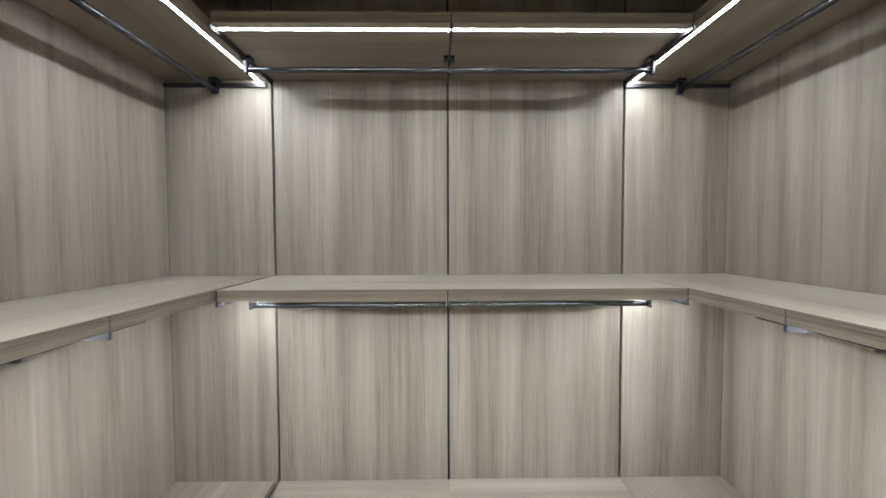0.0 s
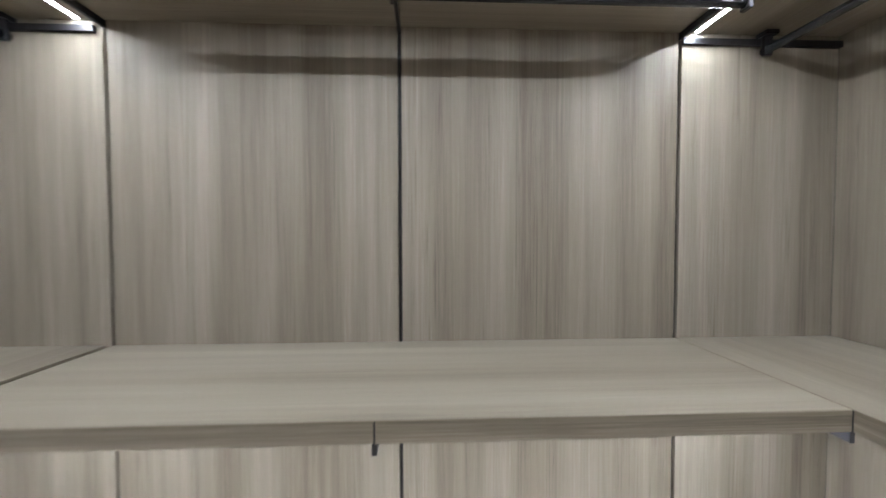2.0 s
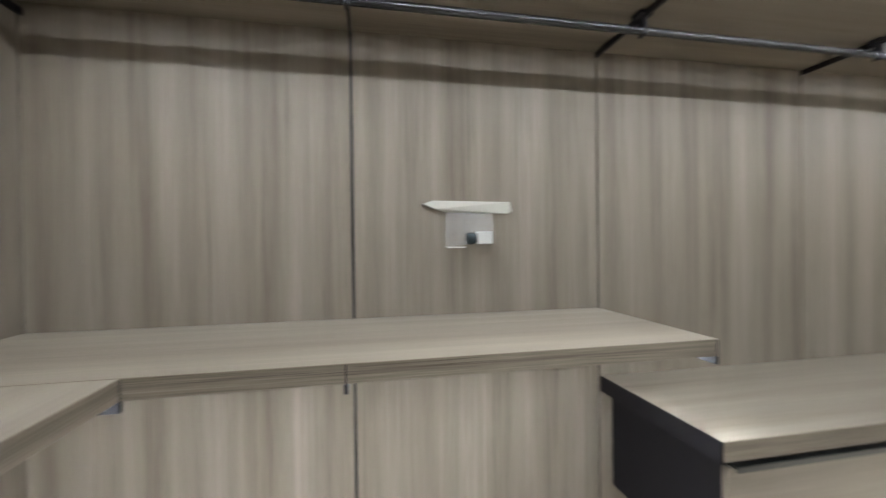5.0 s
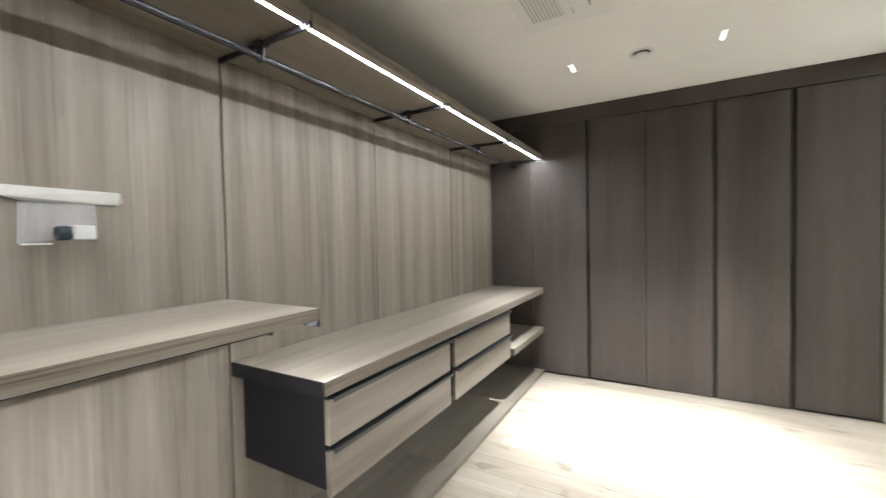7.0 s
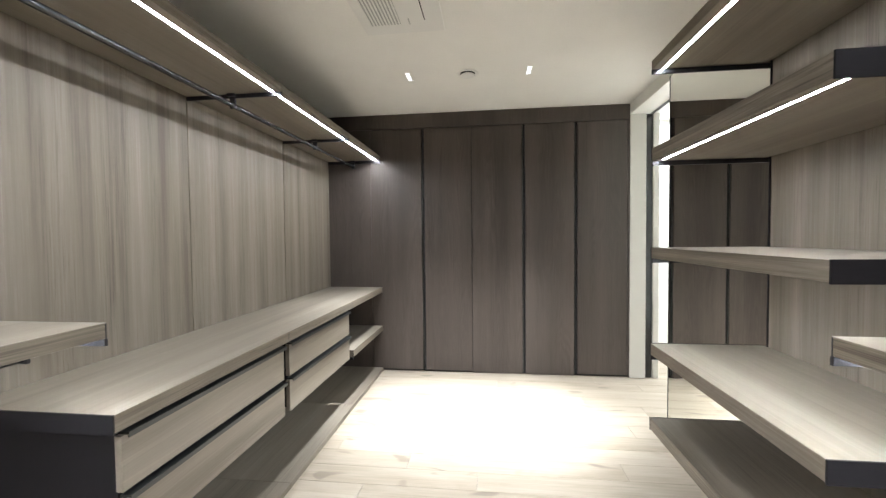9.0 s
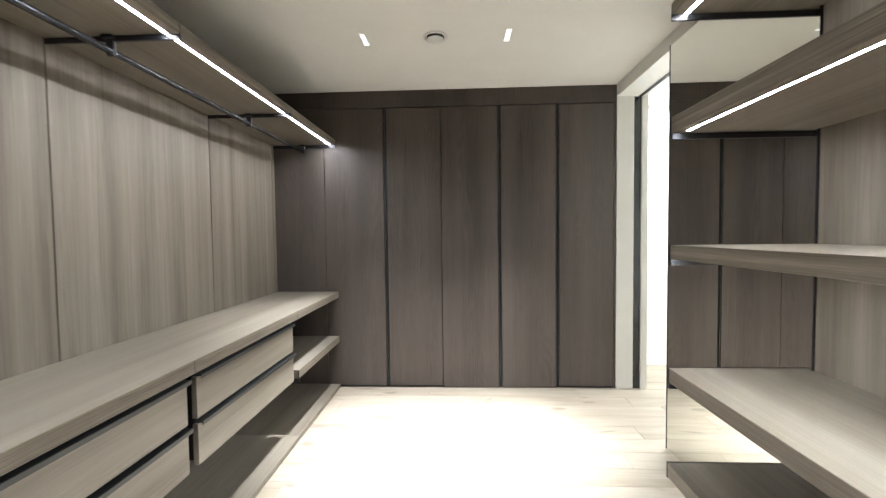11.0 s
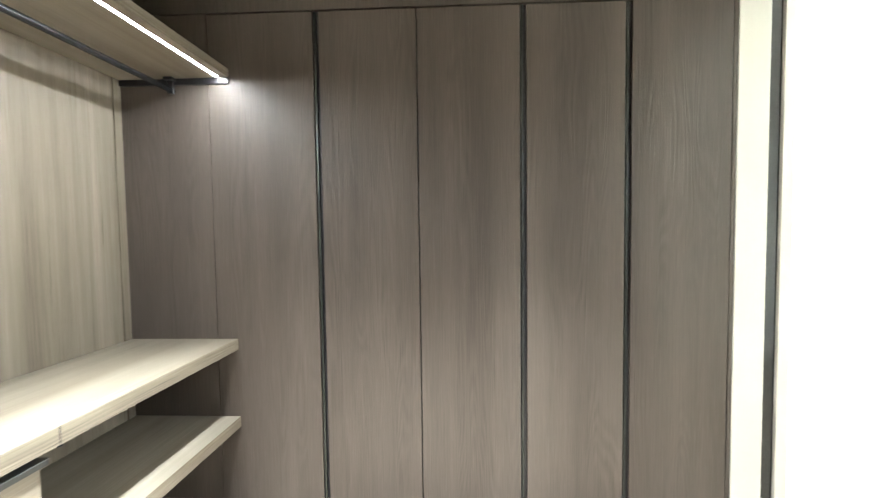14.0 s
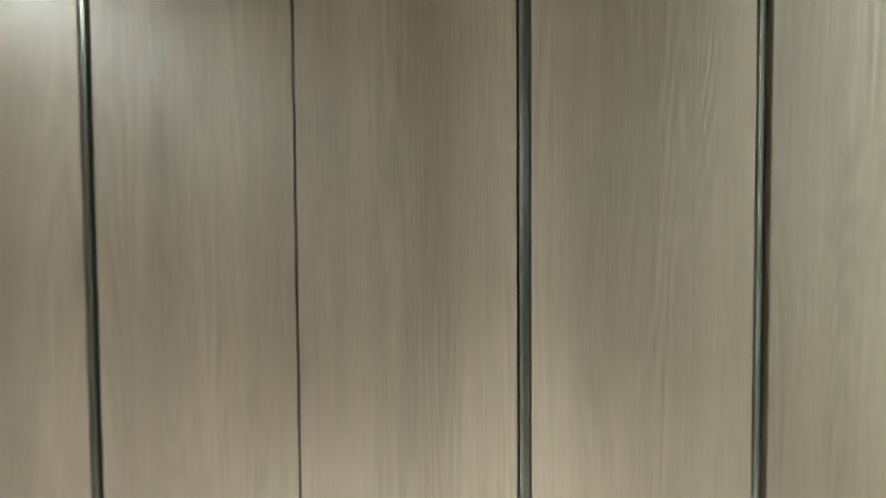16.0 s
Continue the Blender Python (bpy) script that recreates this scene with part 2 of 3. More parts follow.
def lathe(rings, centre, sides=40):
    """A surface of revolution about a vertical axis from (radius, z) pairs."""
    bm = bmesh.new()
    rows = [[bm.verts.new((centre[0] + r * math.cos(k * math.tau / sides), centre[1] + r * math.sin(k * math.tau / sides), centre[2] + z)) for k in range(sides)] for r, z in rings]
    for lo, hi in zip(rows, rows[1:]):
        for k in range(sides):
            bm.faces.new((lo[k], lo[(k + 1) % sides], hi[(k + 1) % sides], hi[k])).smooth = True
    bm.faces.new(rows[0])
    bm.faces.new(rows[-1][::-1])
    return bm


def mesh_object(name, bm, mat, origin):
    bmesh.ops.recalc_face_normals(bm, faces=bm.faces[:])
    bmesh.ops.translate(bm, verts=bm.verts[:], vec=-Vector(origin))
    me = bpy.data.meshes.new(name)
    bm.to_mesh(me)
    bm.free()
    me.materials.append(mat)
    return new(name, me)


def thing(name, base, label, category, group="", kind=""):
    ob = new(name)
    ob.empty_display_size = 0.1
    ob.location = base
    ob["base"] = list(base)
    return tagged(ob, label, category, group, kind)


def part(name, bm, mat, parent, label=""):
    """One mesh under a thing or under a part; bm is in world metres."""
    origin = parent["base"]
    ob = mesh_object(name, bm, mat, origin)
    ob.parent = parent
    ob["base"] = list(origin)
    return tagged(ob, label)


def structure(name, bm, mat, label, category, base=(0, 0, 0)):
    ob = mesh_object(name, bm, mat, base)
    ob["base"] = list(base)
    return tagged(ob, label, category, kind="structure")


def boxes(*pairs, bevel=0.0):
    bm = bmesh.new()
    for a, b in pairs:
        add_box(bm, a, b)
    return bm


# ---- large structure ----
HALL = -4.2
structure("ceiling", boxes(((HALL - 0.2, YD - 0.8, H), (XR + 0.3, YB + 0.3, H + 0.12))), PLASTER, "smooth off-white painted ceiling", "ceiling")
wall_north = structure("wall_north", boxes(((XW - 0.2, YB + 0.02, 0), (XR + 0.3, YB + 0.2, H))), GROOVE, "dark back wall behind vertical greige wood panels", "wall")
wall_east = structure("wall_east", boxes(((XR + 0.02, YD - 0.7, 0), (XR + 0.2, YB + 0.02, H))), GROOVE, "dark side wall behind vertical greige wood panels", "wall")
wall_west = structure("wall_west", boxes(((XW - 0.262, DOOR_END + 0.01, 0), (XW, YB + 0.02, H)), ((XW - 0.262, YD, 2.500), (XW, DOOR_END + 0.01, H))),
                      WHITE_PAINT, "white plastered wall with a tall doorway", "wall")
structure("wall_south", boxes(((HALL - 0.2, YD - 0.8, 0), (XR + 0.2, YD - 0.62, H))), WHITE_PAINT, "plain plastered wall behind the wardrobe", "wall")
structure("wall_hall", boxes(((HALL - 0.15, YD - 0.62, 0), (HALL, YB + 0.3, H))), WHITE_PAINT, "bright white wall of the next room", "wall")
structure("wall_hall_end", boxes(((HALL, -0.6, 0), (XW - 0.262, -0.45, H))), WHITE_PAINT, "white side wall of the next room", "wall")

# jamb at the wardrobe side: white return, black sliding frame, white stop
structure("wall_jamb", box((XW - 0.143, YD - 0.60, 0), (XW, YD + 0.002, 2.5), 0.002), DIMMED_WHITE, "narrow white painted return beside the doorway", "wall")
door_frame = structure("door_1", box((XW - 0.205, YD - 0.60, 0), (XW - 0.145, YD - 0.012, 2.5), 0.003), GLOSS_BLACK, "glossy black frame of an open sliding door", "door")
part("door_track", box((XW - 0.186, YD - 0.008, 2.490), (XW - 0.178, DOOR_END, 2.4985), 0.001), BLACK_METAL, door_frame, "black track under the door head")
part("door_track", box((XW - 0.204, YD - 0.008, 2.490), (XW - 0.196, DOOR_END, 2.4985), 0.001), BLACK_METAL, door_frame, "black track under the door head")
structure("trim_door_stop", box((XW - 0.260, YD - 0.60, 0), (XW - 0.207, YD + 0.003, 2.5), 0.002), DIMMED_WHITE, "white painted door stop", "trim")


def wall_panels(parent, axis, face, out, cuts, z0=0.0, z1=H, gap=0.011):
    """Vertical panels on a wall between the cuts, with an open joint of the given width at each inner cut."""
    for i, (a, b) in enumerate(zip(cuts, cuts[1:])):
        ga = gap / 2 if i else 0.0005
        gb = gap / 2 if i < len(cuts) - 2 else 0.0005
        if axis == "x":
            bm = box((a + ga, face, z0), (b - gb, face + out, z1), 0.0012)
        else:
            bm = box((face, a + ga, z0), (face + out, b - gb, z1), 0.0012)
        part("panel", bm, WOOD[2], parent)


wall_panels(wall_north, "x", YB, 0.019, [XL, *BX, XR], gap=0.0125)
wall_panels(wall_east, "y", XR, 0.019, [YD, YD + 0.046, RY[4] + 0.002, RY[3] + 0.002, RY[2] - 0.005], gap=0.0075)
wall_panels(wall_east, "y", XR, 0.019, [RY[2] + 0.004, RY[1], YB])
wall_panels(wall_west, "y", XL, -0.030, [-0.03, 0.87, YB])
wall_panels(wall_west, "y", -1.514, -0.056, [-1.002, -0.0305])
for y in RY[1:]:
    part("upright", boxes(((XR + 0.015, y - 0.007, 0), (XR + 0.0195, y + 0.007, H))), GROOVE, wall_east, "black recessed upright")
for x in BX:
    part("upright", boxes(((x - 0.008, YB + 0.015, 0), (x + 0.008, YB + 0.0195, H))), GROOVE, wall_north, "black recessed upright")
for y in WY[1:3]:
    part("upright", boxes(((XL - 0.0195, y - 0.007, 0), (XL - 0.008, y + 0.007, H))), BLACK_METAL, wall_west, "black recessed upright")


# ---- shelves with light strips and brackets ----
def bracket(parent, run, at, wall, front, z_top, z_under, z_low, thick=0.010, label="black metal shelf bracket"):
    """A flat metal bracket from the wall to the shelf's front edge. run: the axis along which the shelf runs."""
    s = 1 if front > wall else -1
    bm = bmesh.new()
    ends = (wall + 0.001 * s, front + 0.0015 * s)
    for (p, q, z0, z1, w) in ((ends[0], ends[1], z_low, z_under - 0.0006, thick), (front - 0.003 * s, front + 0.0012 * s, z_under - 0.0006, z_top - 0.0015, 0.0045)):
        a, b = ((at - w / 2, p, z0), (at + w / 2, q, z1))
        if run == "y":
            a, b = (a[1], a[0], a[2]), (b[1], b[0], b[2])
        add_box(bm, a, b)
    bmesh.ops.bevel(bm, geom=bm.edges[:], offset=0.0008, segments=1, affect="EDGES")
    return part("bracket", bm, BLACK_METAL, parent, label)


def oriented(run, s0, s1, d0, d1, z0, z1, bevel=0.0015):
    """A box given along the run, across it and in height."""
    if run == "y":
        return box((d0, s0, z0), (d1, s1, z1), bevel)
    return box((s0, d0, z0), (s1, d1, z1), bevel)


def shelf(name, run, s0, s1, wall, front, z0, z1, label, led=True, start=None, stop=None, cap=False, caps=(), tab=0.022, group="", marks=(), led_trim=0.009):
    """One board of a run of shelves, its light strip, and a bracket or an end cap where asked for."""
    lo, hi = min(s0, s1), max(s0, s1)
    mid = ((lo + hi) / 2, (wall + front) / 2)
    base = (mid[1], mid[0], z0) if run == "y" else (mid[0], mid[1], z0)
    ob = thing(name, base, label, "shelf", group)
    s = 1 if front > wall else -1
    grain = WOOD[1 if run == "y" else 0]
    part("board", oriented(run, lo + 0.0008, hi - 0.0008, wall + 0.0013 * s, front, z0, z1, 0.0012), grain, ob)
    part("edge_band", oriented(run, lo + 0.001, hi - 0.001, front - 0.0005 * s, front + 0.0008 * s, z0 + 0.0013, z1 - 0.0013, 0), EDGE_WOOD[1 if run == "y" else 0], ob, "streaky wood edge band")
    if led:
        inset, wide = (0.031, 0.010) if name == "display_shelf" else (0.041, 0.014)
        d1, d0 = front - inset * s, front - (inset + wide) * s
        part("light_strip", oriented(run, lo + led_trim, hi - 0.009, d0, d1, z0 - 0.0005, z0 + 0.0010, 0), LED if z0 > 2 else DISPLAY_LED if name == "display_shelf" else LOW_LED, ob, "glowing white light strip")
        # Lips too thin to see, added to trim the strip's light high on the wall.
        lips = bmesh.new()
        for p, q in ((d0 - 0.0035 * s, d0 - 0.0003 * s), (d1 + 0.0003 * s, d1 + 0.0035 * s)):
            u, v = ((lo + 0.002, p, z0 - 0.00045), (hi - 0.002, q, z0 + 0.0008))
            add_box(lips, *(((u[1], u[0], u[2]), (v[1], v[0], v[2])) if run == "y" else (u, v)))
        part("light_profile", lips, grain, ob, "thin lips added beside the strip to cut its grazing light")
    for at in (start, stop, *marks):
        if at is not None:
            bracket(ob, run, at, wall, front, z1, z0, z0 - tab)
    for at in caps:
        part("end_cap", oriented(run, at - 0.003, at + 0.003, wall + 0.002 * s, front + 0.002 * s, z0 - 0.004, z1 + 0.001, 0.001), CARCASS, ob, "dark metal end cap")
    return ob


TOP, MID = (Z_TOP, Z_TOP + 0.042), (Z_MID - 0.045, Z_MID)
UP_LABEL = "greige wood upper shelf with a recessed light strip"
MID_LABEL = "greige wood shelf above a hanging rail"
# upper shelves
for a, b, st in ((YB, RY[1], RY[1]), (RY[1], RY[2], RY[2]), (RY[2], RY[3], RY[3]), (RY[3], RY[4], RY[4]), (RY[4], YD, None)):
    ob = shelf("upper_shelf", "y", a, b, XR, XF, *TOP, UP_LABEL, start=st, tab=0.022, group="upper shelves", led_trim=0.009 if st else 0.022)
    if st is None:
        bracket(ob, "y", YD + 0.006, XR, XF, Z_TOP + 0.040, Z_TOP, Z_TOP - 0.030)
for a, b, st in ((YB, WY[1], WY[1]), (WY[1], WY[2], WY[2]), (WY[2], WY[3], WY[3])):
    shelf("upper_shelf", "y", a, b, XL, LF, *TOP, UP_LABEL, start=st, tab=0.022, group="upper shelves")
for a, b in ((BX[0], BX[1]), (BX[1], BX[2])):
    shelf("upper_shelf", "x", a, b, YB, BF, *TOP, UP_LABEL, start=a, stop=b if b == BX[2] else None, tab=0.022, group="upper shelves")
for x0, x1 in ((XL, LF), (XF, XR)):
    holder = thing("corner_bracket", (x0, YB, Z_TOP), "black metal bracket under the upper corner shelf", "bracket", "corner brackets")
    part("bar", box((x0 + 0.002, YB - 0.014, Z_TOP - 0.040), (x1, YB - 0.0005, Z_TOP - 0.020), 0.001), BLACK_METAL, holder)
# hanging-height shelves
shelf("hanging_shelf", "y", YB, RY[2], XR, XF, *MID, MID_LABEL, start=RY[1], stop=RY[2] + 0.004, group="hanging shelves")
shelf("hanging_shelf", "y", YB, WY[2], XL, LF, *MID, MID_LABEL, start=WY[1], stop=WY[2] + 0.004, group="hanging shelves")
shelf("hanging_shelf", "x", BX[0], BX[2], YB, BF, *MID, MID_LABEL, start=BX[0], stop=BX[2], marks=(BX[1] - 0.016,), group="hanging shelves")
# display shelves on the west side
W0, W1 = WY[2] - 0.004, WY[3]
shelf("display_shelf", "y", W0, W1, XL, LF, 1.776 - 0.060, 1.776, "greige wood display shelf with light strip and dark end", caps=(W0, W1), led_trim=0.045, start=W1 + 0.006, group="display shelves")
shelf("display_shelf", "y", W0, W1, XL, LF, 1.307 - 0.052, 1.307, "greige wood display shelf with light strip below", caps=(W0, W1), led_trim=0.045, start=W1 + 0.006, group="display shelves")
shelf("display_counter", "y", W0, W1, XL, LF, 0.845 - 0.055, 0.845, "deep greige wood counter board with dark metal ends", led=False, caps=(W0, W1), start=W1 + 0.006, group="display shelves")
shelf("low_shelf", "y", W0, W1, XL, LF, 0.482 - 0.055, 0.482, "low greige wood shelf below the counter board", led=False, caps=(W0, W1), group="display shelves")

# base boards on the floor
BASE = (0.0, 0.032)
for a, b in ((YB, RY[1]), (RY[1], RY[2]), (RY[2], RY[3]), (RY[3], RY[4]), (RY[4], YD)):
    shelf("base_board", "y", a, b, XR, XF, *BASE, "greige wood base board lying on the floor", led=False, group="base boards")
for a, b in ((YB, WY[1]), (WY[1], WY[2])):
    shelf("base_board", "y", a, b, XL, LF, *BASE, "greige wood base board lying on the floor", led=False, group="base boards")
for a, b in ((BX[0], BX[1]), (BX[1], BX[2])):
    shelf("base_board", "x", a, b, YB, BF, *BASE, "greige wood base board lying on the floor", led=False, group="base boards")


# ---- hanging rails ----
def rail(run, s0, s1, d, z, hangers, label):
    lo, hi = min(s0, s1), max(s0, s1)
    base = (d, (lo + hi) / 2, z) if run == "y" else ((lo + hi) / 2, d, z)
    ob = thing("clothes_rail", base, label, "clothes rail", "clothes rails")
    p, q = ((d, lo, z), (d, hi, z)) if run == "y" else ((lo, d, z), (hi, d, z))
    part("tube", tube(p, q, 0.0130), GUN_METAL, ob)
    for h, top in hangers:
        bm = bmesh.new()
        a, b = (h - 0.007, d - 0.016, z - 0.018), (h + 0.007, d + 0.016, top)
        c, e = (h - 0.024, d - 0.022, top - 0.014), (h + 0.024, d + 0.022, top)
        if run == "y":
            a, b, c, e = [(v[1], v[0], v[2]) for v in (a, b, c, e)]
        add_box(bm, a, b)
        add_box(bm, c, e)
        bmesh.ops.bevel(bm, geom=bm.edges[:], offset=0.002, segments=1, affect="EDGES")
        part("holder", bm, BLACK_METAL, ob, "black holder that hangs from the bracket")
    return ob


RAIL_TOP, RAIL_MID = 2.086, 1.025
DX = 0.270
rail("y", YD + 0.004, YB - 0.004, XR - DX, RAIL_TOP, [(y, Z_TOP - 0.001) for y in (YD + 0.02, RY[4], RY[3], RY[2], RY[1], YB - 0.02)], "long dark metal clothes rail under the upper shelf")
rail("y", WY[2], YB - 0.004, XL + DX, RAIL_TOP, [(y, Z_TOP - 0.001) for y in (WY[2], WY[1], YB - 0.02)], "dark metal clothes rail under the upper shelf")
rail("x", BX[0] - 0.012, BX[2] + 0.012, YB - DX, RAIL_TOP, [(x, Z_TOP - 0.001) for x in BX], "dark metal clothes rail across the back")
rail("x", BX[0] - 0.01, BX[2] + 0.004, YB - DX, RAIL_MID, [(x, MID[0] - 0.001) for x in BX], "dark metal clothes rail under the back shelf")
rail("y", RY[2] + 0.004, BF, XR - DX, RAIL_MID, [(y, MID[0] - 0.001) for y in RY[1:3]], "dark metal clothes rail under the side shelf")
rail("y", WY[2] + 0.004, BF, XL + DX, RAIL_MID, [(y, MID[0] - 0.001) for y in WY[1:3]], "dark metal clothes rail under the side shelf")

# ---- drawer counter on the east side ----
CT = (0.805, 0.860)
shelf("counter_board", "y", RY[2] - 0.008, YD, XR, XF, *CT, "long greige wood counter board over the drawers", led=False, caps=(RY[2] - 0.008,), marks=(RY[3] - 0.016, RY[4] - 0.016), tab=0.004)
shelf("low_shelf", "y", RY[4] - 0.02, YD, XR, XF, 0.464 - 0.055, 0.464, "open greige wood shelf beside the drawer unit", led=False, start=RY[4] - 0.014, tab=0.02)


def drawer_unit(y0, y1, z0=0.405, z1=0.800):
    """Two stacked drawers hung under the counter; y0 is the end nearer the back wall."""
    ob = thing("drawer_unit", (XR - 0.28, (y0 + y1) / 2, z0), "two-drawer unit in greige wood hung under the counter", "drawers", "drawer units")
    fx = XF + 0.016
    for ya in (y1 + 0.012, y0 - 0.030):
        part("side_panel", box((fx + 0.024, ya, z0 + 0.020), (XR - 0.009, ya + 0.018, z1), 0.001), CARCASS, ob, "charcoal board side")
    part("bottom_panel", box((fx + 0.060, y1 + 0.031, z0 + 0.004), (XR - 0.04, y0 - 0.031, z0 + 0.020), 0.001), CARCASS, ob, "charcoal board bottom")
    part("back_panel", box((XR - 0.056, y1 + 0.031, z0 + 0.021), (XR - 0.04, y0 - 0.031, z1), 0.001), CARCASS, ob, "charcoal board back")
    part("top_rail", box((fx + 0.060, y1 + 0.031, z1 - 0.016), (XR - 0.057, y0 - 0.031, z1), 0.001), CARCASS, ob, "charcoal board top")
    half = (z1 - z0) / 2
    for k in range(2):
        lo = z0 + k * half
        front = part("drawer", box((fx, y1 + 0.006, lo + 0.003), (fx + 0.023, y0 - 0.006, lo + half - 0.022), 0.0015), WOOD[1], ob)
        grip = bmesh.new()
        top = lo + half - 0.014
        section = ((fx + 0.024, top), (fx - 0.011, top), (fx - 0.013, top - 0.002), (fx - 0.013, top - 0.017), (fx - 0.0105, top - 0.017), (fx - 0.0105, top - 0.0075), (fx + 0.024, top - 0.0075))
        ends = [[grip.verts.new((px, yy, pz)) for px, pz in section] for yy in (y1 - 0.006, y0 - 0.020)]
        for k2 in range(len(section)):
            n2 = (k2 + 1) % len(section)
            grip.faces.new((ends[0][k2], ends[0][n2], ends[1][n2], ends[1][k2]))
        grip.faces.new(ends[0])
        grip.faces.new(ends[1][::-1])
        part("handle", grip, HANDLE, front, "dark grey metal edge handle")
        part("shadow_gap", boxes(((fx + 0.026, y1 + 0.031, lo + half - 0.020), (fx + 0.055, y0 - 0.031, lo + half - 0.004))), GROOVE, front, "dark recess above the drawer front")
    return ob


drawer_unit(RY[2] - 0.040, RY[3] + 0.006)
drawer_unit(RY[3] - 0.040, RY[4] + 0.020)

# ---- wardrobe across the south end ----
wardrobe = thing("wardrobe", (0, YD - 0.3, 0), "tall dark brown wood wardrobe with five closed doors", "wardrobe")
XA, XB = XW + 0.002, XR
part("carcass", boxes(((XA, YD - 0.60, 0.0), (XB, YD - 0.030, 0.018)), ((XA, YD - 0.60, 0.018), (XB, YD - 0.55, H - 0.002)), ((XA, YD - 0.55, 0.018), (XA + 0.018, YD - 0.030, H - 0.002)),
                      ((XB - 0.018, YD - 0.55, 0.018), (XB, YD - 0.030, H - 0.002)), ((XA + 0.018, YD - 0.036, 0.018), (XB - 0.018, YD - 0.030, H - 0.002))), GROOVE, wardrobe, "dark carcass behind the doors")
part("fascia", box((XA, YD - 0.024, 2.455), (XB, YD - 0.001, H - 0.002), 0.001), DARK_WOOD, wardrobe)
part("end_strip", box((XA, YD - 0.024, 0.004), (XA + 0.018, YD - 0.001, 2.451), 0.001), DARK_WOOD, wardrobe)
SEAM = 0.945
part("side_panel", box((SEAM + 0.002, YD - 0.024, 0.004), (XB, YD, 2.451), 0.001), DARK_WOOD, wardrobe)
edges = [SEAM, *GAPS, XA + 0.020]
handle_at = {0, 2, 3}
for i, (hi, lo) in enumerate(zip(edges, edges[1:])):
    left = hi - (0.001 if i == 0 else 0.018 if i - 1 in handle_at else 0.003)
    right = lo + (0.014 if i in handle_at else 0.003)
    door = part("door", box((right, YD - 0.024, 0.020 if i not in (2, 3) else 0.006), (left, YD, 2.447), 0.0014), DARK_WOOD, wardrobe)
    if i in handle_at:
        grip = bmesh.new()
        add_box(grip, (lo - 0.002, YD - 0.022, 0.020), (lo + 0.0080, YD - 0.002, 2.447))
        bmesh.ops.bevel(grip, geom=grip.edges[:], offset=0.001, segments=1, affect="EDGES")
        part("handle", grip, BRONZE, door, "full-height bronze edge handle")
        part("channel", box((lo - 0.017, YD - 0.026, 0.020), (lo - 0.0026, YD - 0.016, 2.447), 0.001), BLACK_METAL, door, "black finger channel beside the handle")

# ---- mirror panel beside the doorway ----
mirror = thing("mirror", (XL, (DOOR_END - 1.03) / 2, 0), "tall frameless wall mirror with a thin black edge", "mirror")
part("glass", box((-1.516, DOOR_END + 0.008, 0.010), (-1.510, -1.008, 2.468), 0.001), MIRROR, mirror)
part("backing", boxes(((XW + 0.001, DOOR_END + 0.008, 0.010), (-1.5165, -1.008, 2.468))), BLACK_METAL, mirror, "dark backing board")
part("edge", box((XW + 0.001, DOOR_END, 0.004), (-1.508, DOOR_END + 0.0075, 2.474), 0.001), BLACK_METAL, mirror, "black metal edge")
part("edge", box((XW + 0.001, -1.0075, 0.004), (-1.508, -1.0025, 2.474), 0.001), BLACK_METAL, mirror, "black metal edge")


# ---- ceiling fittings ----
def downlight(x, y):
    ob = thing("downlight", (x, y, H), "recessed linear ceiling downlight with five lit cells", "ceiling light", "downlights")
    n, pitch = 5, 0.029
    y0 = y - pitch * n / 2
    rim = bmesh.new()
    add_box(rim, (x - 0.019, y0 - 0.004, H - 0.003), (x - 0.014, y0 + pitch * n + 0.004, H - 0.0002))
    add_box(rim, (x + 0.014, y0 - 0.004, H - 0.003), (x + 0.019, y0 + pitch * n + 0.004, H - 0.0002))
    for k in range(n + 1):
        add_box(rim, (x - 0.014, y0 + k * pitch - 0.0055, H - 0.003), (x + 0.014, y0 + k * pitch + 0.0055, H - 0.0002))
    part("frame", rim, WHITE_PLASTIC, ob)
    for k in range(n):
        c = y0 + (k + 0.5) * pitch
        part("lens", box((x - 0.0135, c - 0.0085, H - 0.0022), (x + 0.0135, c + 0.0085, H - 0.0003), 0.0006), LED_CELL, ob, "bright lens")
    return ob


SPOTS = [(0.360, -2.075, 1.0), (-0.548, -2.075, 1.0), (0.360, 0.340, 0.32), (-0.548, 0.340, 0.32)]
for x, y, dim in SPOTS:
    downlight(x, y)
    spot_lamp("downlight_lamp", (x, y, H - 0.012), (x, y, 0), SPOT_WATTS * dim, 37, 1.0, (0.90, 0.945, 1.0), 0.012)
    spot_lamp("downlight_spill_lamp", (x, y, H - 0.012), (x, y, 0), SPILL_WATTS * dim, 68, 0.95, (0.90, 0.945, 1.0), 0.012)
area_lamp("hall_lamp", (-3.0, -3.15, H - 0.03), (-3.0, -3.15, 0), HALL_WATTS, 1.6, 0.6, (0.88, 0.95, 1.0))

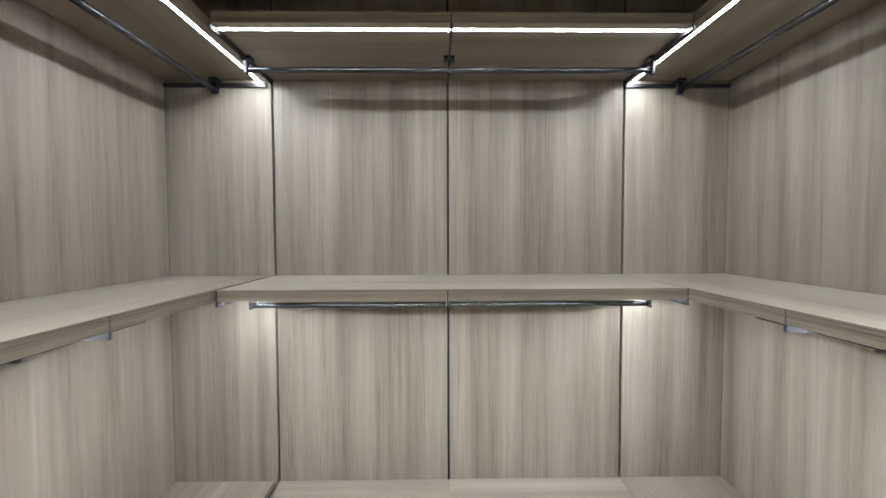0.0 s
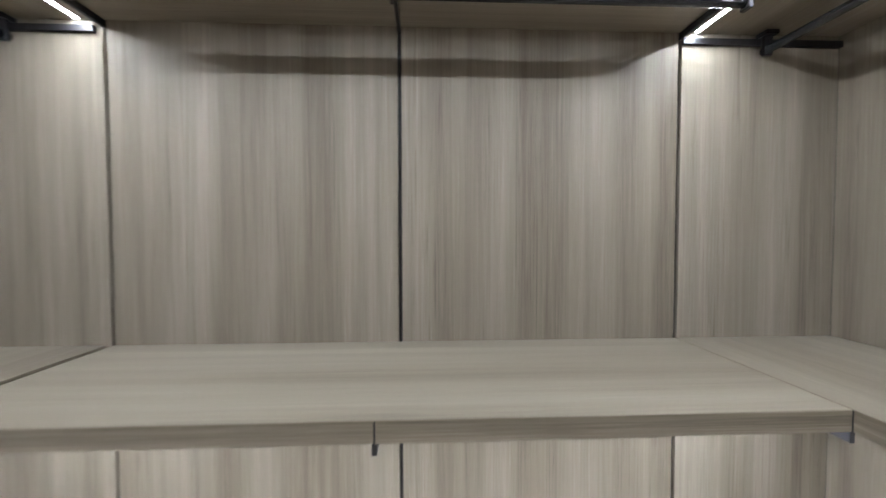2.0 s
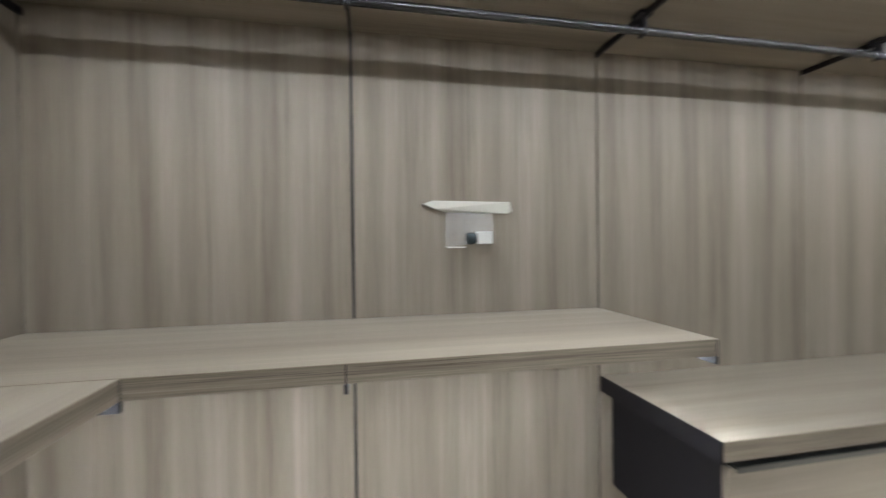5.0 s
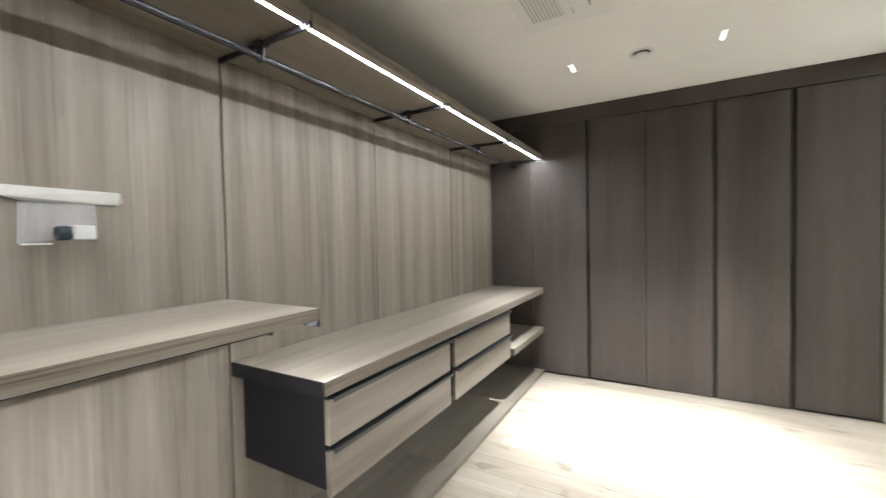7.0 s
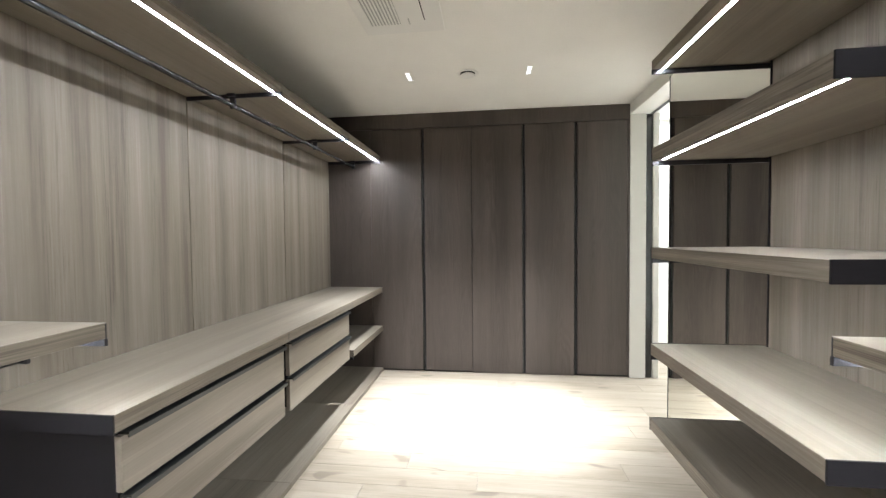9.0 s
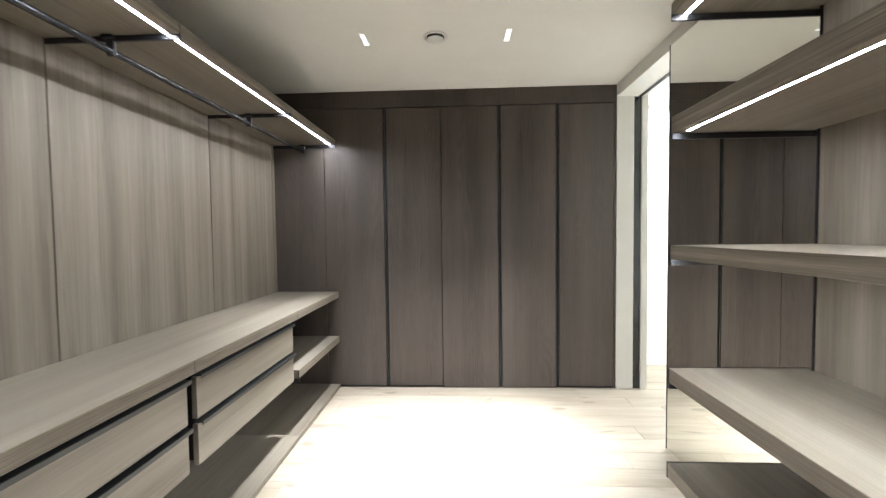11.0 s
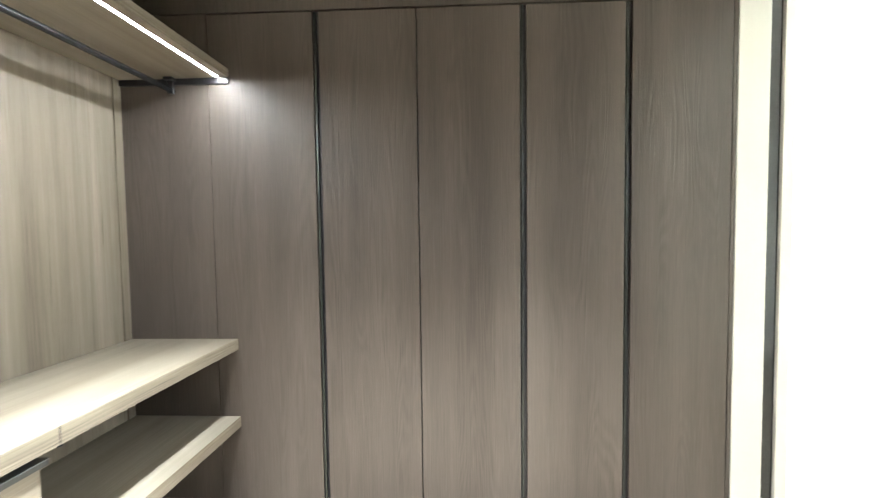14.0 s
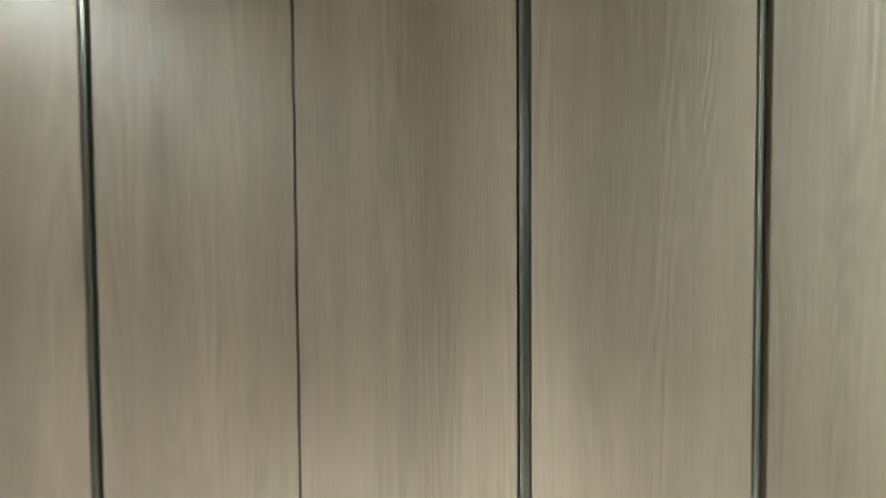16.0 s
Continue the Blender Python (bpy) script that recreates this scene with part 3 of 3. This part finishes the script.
detector = thing("ceiling_vent", (-0.093, -2.070, H), "round white ceiling vent with a dark shadow gap", "ceiling vent")
part("ring", lathe([(0.078, -0.0003), (0.080, -0.004), (0.074, -0.008), (0.060, -0.006), (0.056, -0.0003)], (-0.093, -2.070, H)), WHITE_PLASTIC, detector)
part("disc", lathe([(0.030, -0.0004), (0.030, -0.012), (0.052, -0.014), (0.054, -0.019), (0.046, -0.024), (0.001, -0.026)], (-0.093, -2.070, H)), WHITE_PLASTIC, detector)
part("gap", lathe([(0.055, -0.0002), (0.055, -0.003), (0.031, -0.003), (0.031, -0.0002)], (-0.093, -2.070, H)), GROOVE, detector, "dark gap")

cassette = thing("air_conditioner", (0.23, -0.95, H), "white ceiling air conditioner panel with slatted intake", "air conditioner")
AX0, AX1, AY0, AY1 = 0.005, 0.475, -1.400, -0.40
part("panel", box((AX0, AY0, H - 0.016), (AX1, AY1, H - 0.0005), 0.006, 3), WHITE_PLASTIC, cassette)
part("intake", boxes(((0.245, AY0 + 0.105, H - 0.0175), (0.425, AY1 - 0.10, H - 0.0165))), GREY_PLASTIC, cassette, "grey recess of the intake")
for k in range(10):
    x = 0.252 + k * 0.0185
    part("slat", box((x - 0.0045, AY0 + 0.105, H - 0.023), (x + 0.0045, AY1 - 0.10, H - 0.0178), 0.001, 1), WHITE_PLASTIC, cassette)
part("vane_gap", boxes(((0.103, AY0 + 0.13, H - 0.0172), (0.109, AY1 - 0.13, H - 0.0164))), GROOVE, cassette, "dark slot beside the air vane")
part("sensor", box((0.192, AY0 + 0.10, H - 0.020), (0.198, AY0 + 0.16, H - 0.0163), 0.001), GREY_PLASTIC, cassette, "small grey indicator")

# ---- paper tag and bag taped to the east wall ----
tag = thing("paper_tag", (XR, 0.48, 1.51), "cream paper strip stuck on the wood wall panel", "paper")
bm = bmesh.new()
outline = [(0.655, 1.538), (0.620, 1.552), (0.325, 1.549), (0.318, 1.515), (0.330, 1.506), (0.560, 1.508), (0.610, 1.520)]
front = [bm.verts.new((XR - 0.026 + 0.020 * abs(z - 1.53) / 0.025, y, z)) for y, z in outline]
back = [bm.verts.new((XR - 0.001, y, z)) for y, z in outline]
bm.faces.new(front)
bm.faces.new(back[::-1])
for i in range(len(outline)):
    j = (i + 1) % len(outline)
    bm.faces.new((front[i], back[i], back[j], front[j]))
part("sheet", bm, PAPER, tag)

bag = thing("plastic_bag", (XR, 0.48, 1.38), "small clear plastic bag hanging below the paper strip", "bag")
bm = bmesh.new()
rng = random.Random(4)
rows, cols = 9, 11
for side in (0, 1):
    grid = []
    for r in range(rows):
        row = []
        for c in range(cols):
            u, v = c / (cols - 1), r / (rows - 1)
            bulge = 0.018 * math.sin(math.pi * u) * (0.4 + 0.6 * v) * math.sin(math.pi * min(1, v * 0.9 + 0.05))
            wob = rng.uniform(-0.0025, 0.0025)
            x = XR - 0.008 - (bulge + 0.002 + wob if side else 0.0)
            flare = 0.006 * v * (1 if u < 0.5 else -1.6)
            row.append(bm.verts.new((x, 0.570 - 0.175 * u + flare, 1.507 - (0.125 - 0.02 * u) * v)))
        grid.append(row)
    for r in range(rows - 1):
        for c in range(cols - 1):
            bm.faces.new((grid[r][c], grid[r][c + 1], grid[r + 1][c + 1], grid[r + 1][c])).smooth = True
part("film", bm, FILM, bag)
part("seam", box((XR - 0.012, 0.500, 1.379), (XR - 0.009, 0.566, 1.383), 0.0005), WHITE_PLASTIC, bag, "white heat-sealed lower edge")

roll = thing("small_device", (XR - 0.05, 0.45, 1.39), "small white box with a dark round end in the bag", "device")
part("case", box((XR - 0.075, 0.415, 1.392), (XR - 0.035, 0.470, 1.436), 0.004, 3), GREY_PLASTIC, roll)
part("lens", tube((XR - 0.056, 0.470, 1.413), (XR - 0.056, 0.505, 1.411), 0.0215, 24), DARK_GLASS, roll, "dark round end")

# ---- floor planks ----
floor = structure("floor", boxes(((HALL - 0.2, YD - 0.8, -0.12), (XR + 0.3, YB + 0.3, -0.012))), GROOVE, "pale oak plank floor with knots and fine joints", "floor")
PW, PL = 0.165, 1.26
plank_meshes = {}


def plank(x0, x1, y0, y1):
    """One board; boards of equal size share a mesh."""
    key = (round(x1 - x0, 3), round(y1 - y0, 3))
    if key not in plank_meshes:
        lx, ly = key
        g, b = 0.0006, 0.0012
        bmp = bmesh.new()
        lo = [bmp.verts.new(p) for p in ((g, g, -0.012), (lx - g, g, -0.012), (lx - g, ly - g, -0.012), (g, ly - g, -0.012))]
        md = [bmp.verts.new((v.co.x, v.co.y, -b)) for v in lo]
        up = [bmp.verts.new(p) for p in ((g + b, g + b, 0), (lx - g - b, g + b, 0), (lx - g - b, ly - g - b, 0), (g + b, ly - g - b, 0))]
        for a_, b_ in ((lo, md), (md, up)):
            for i in range(4):
                bmp.faces.new((a_[i], a_[(i + 1) % 4], b_[(i + 1) % 4], b_[i]))
        bmp.faces.new(up)
        me = bpy.data.meshes.new("plank")
        bmp.to_mesh(me)
        bmp.free()
        me.materials.append(OAK)
        plank_meshes[key] = me
    ob = new("plank", plank_meshes[key])
    ob.location = (x0, y0, 0)
    ob.parent = floor


FX0, FX1 = HALL - 0.1, XR
y = YD - 0.64
row = 0
while y < YB - 0.001:
    y1 = min(y + PW, YB)
    x = FX0 - (0.0, 0.49, 0.91, 0.28, 0.70, 1.05)[row % 6]
    while x < FX1:
        a, b = max(x, FX0), min(x + PL, FX1)
        hidden = (a > XF + 0.1) or (y > BF + 0.15) or (b < XW - 0.25 and y > -0.5)
        if b - a > 0.05 and not hidden:
            plank(a, b, y, y1)
        x += PL
    y += PW
    row += 1
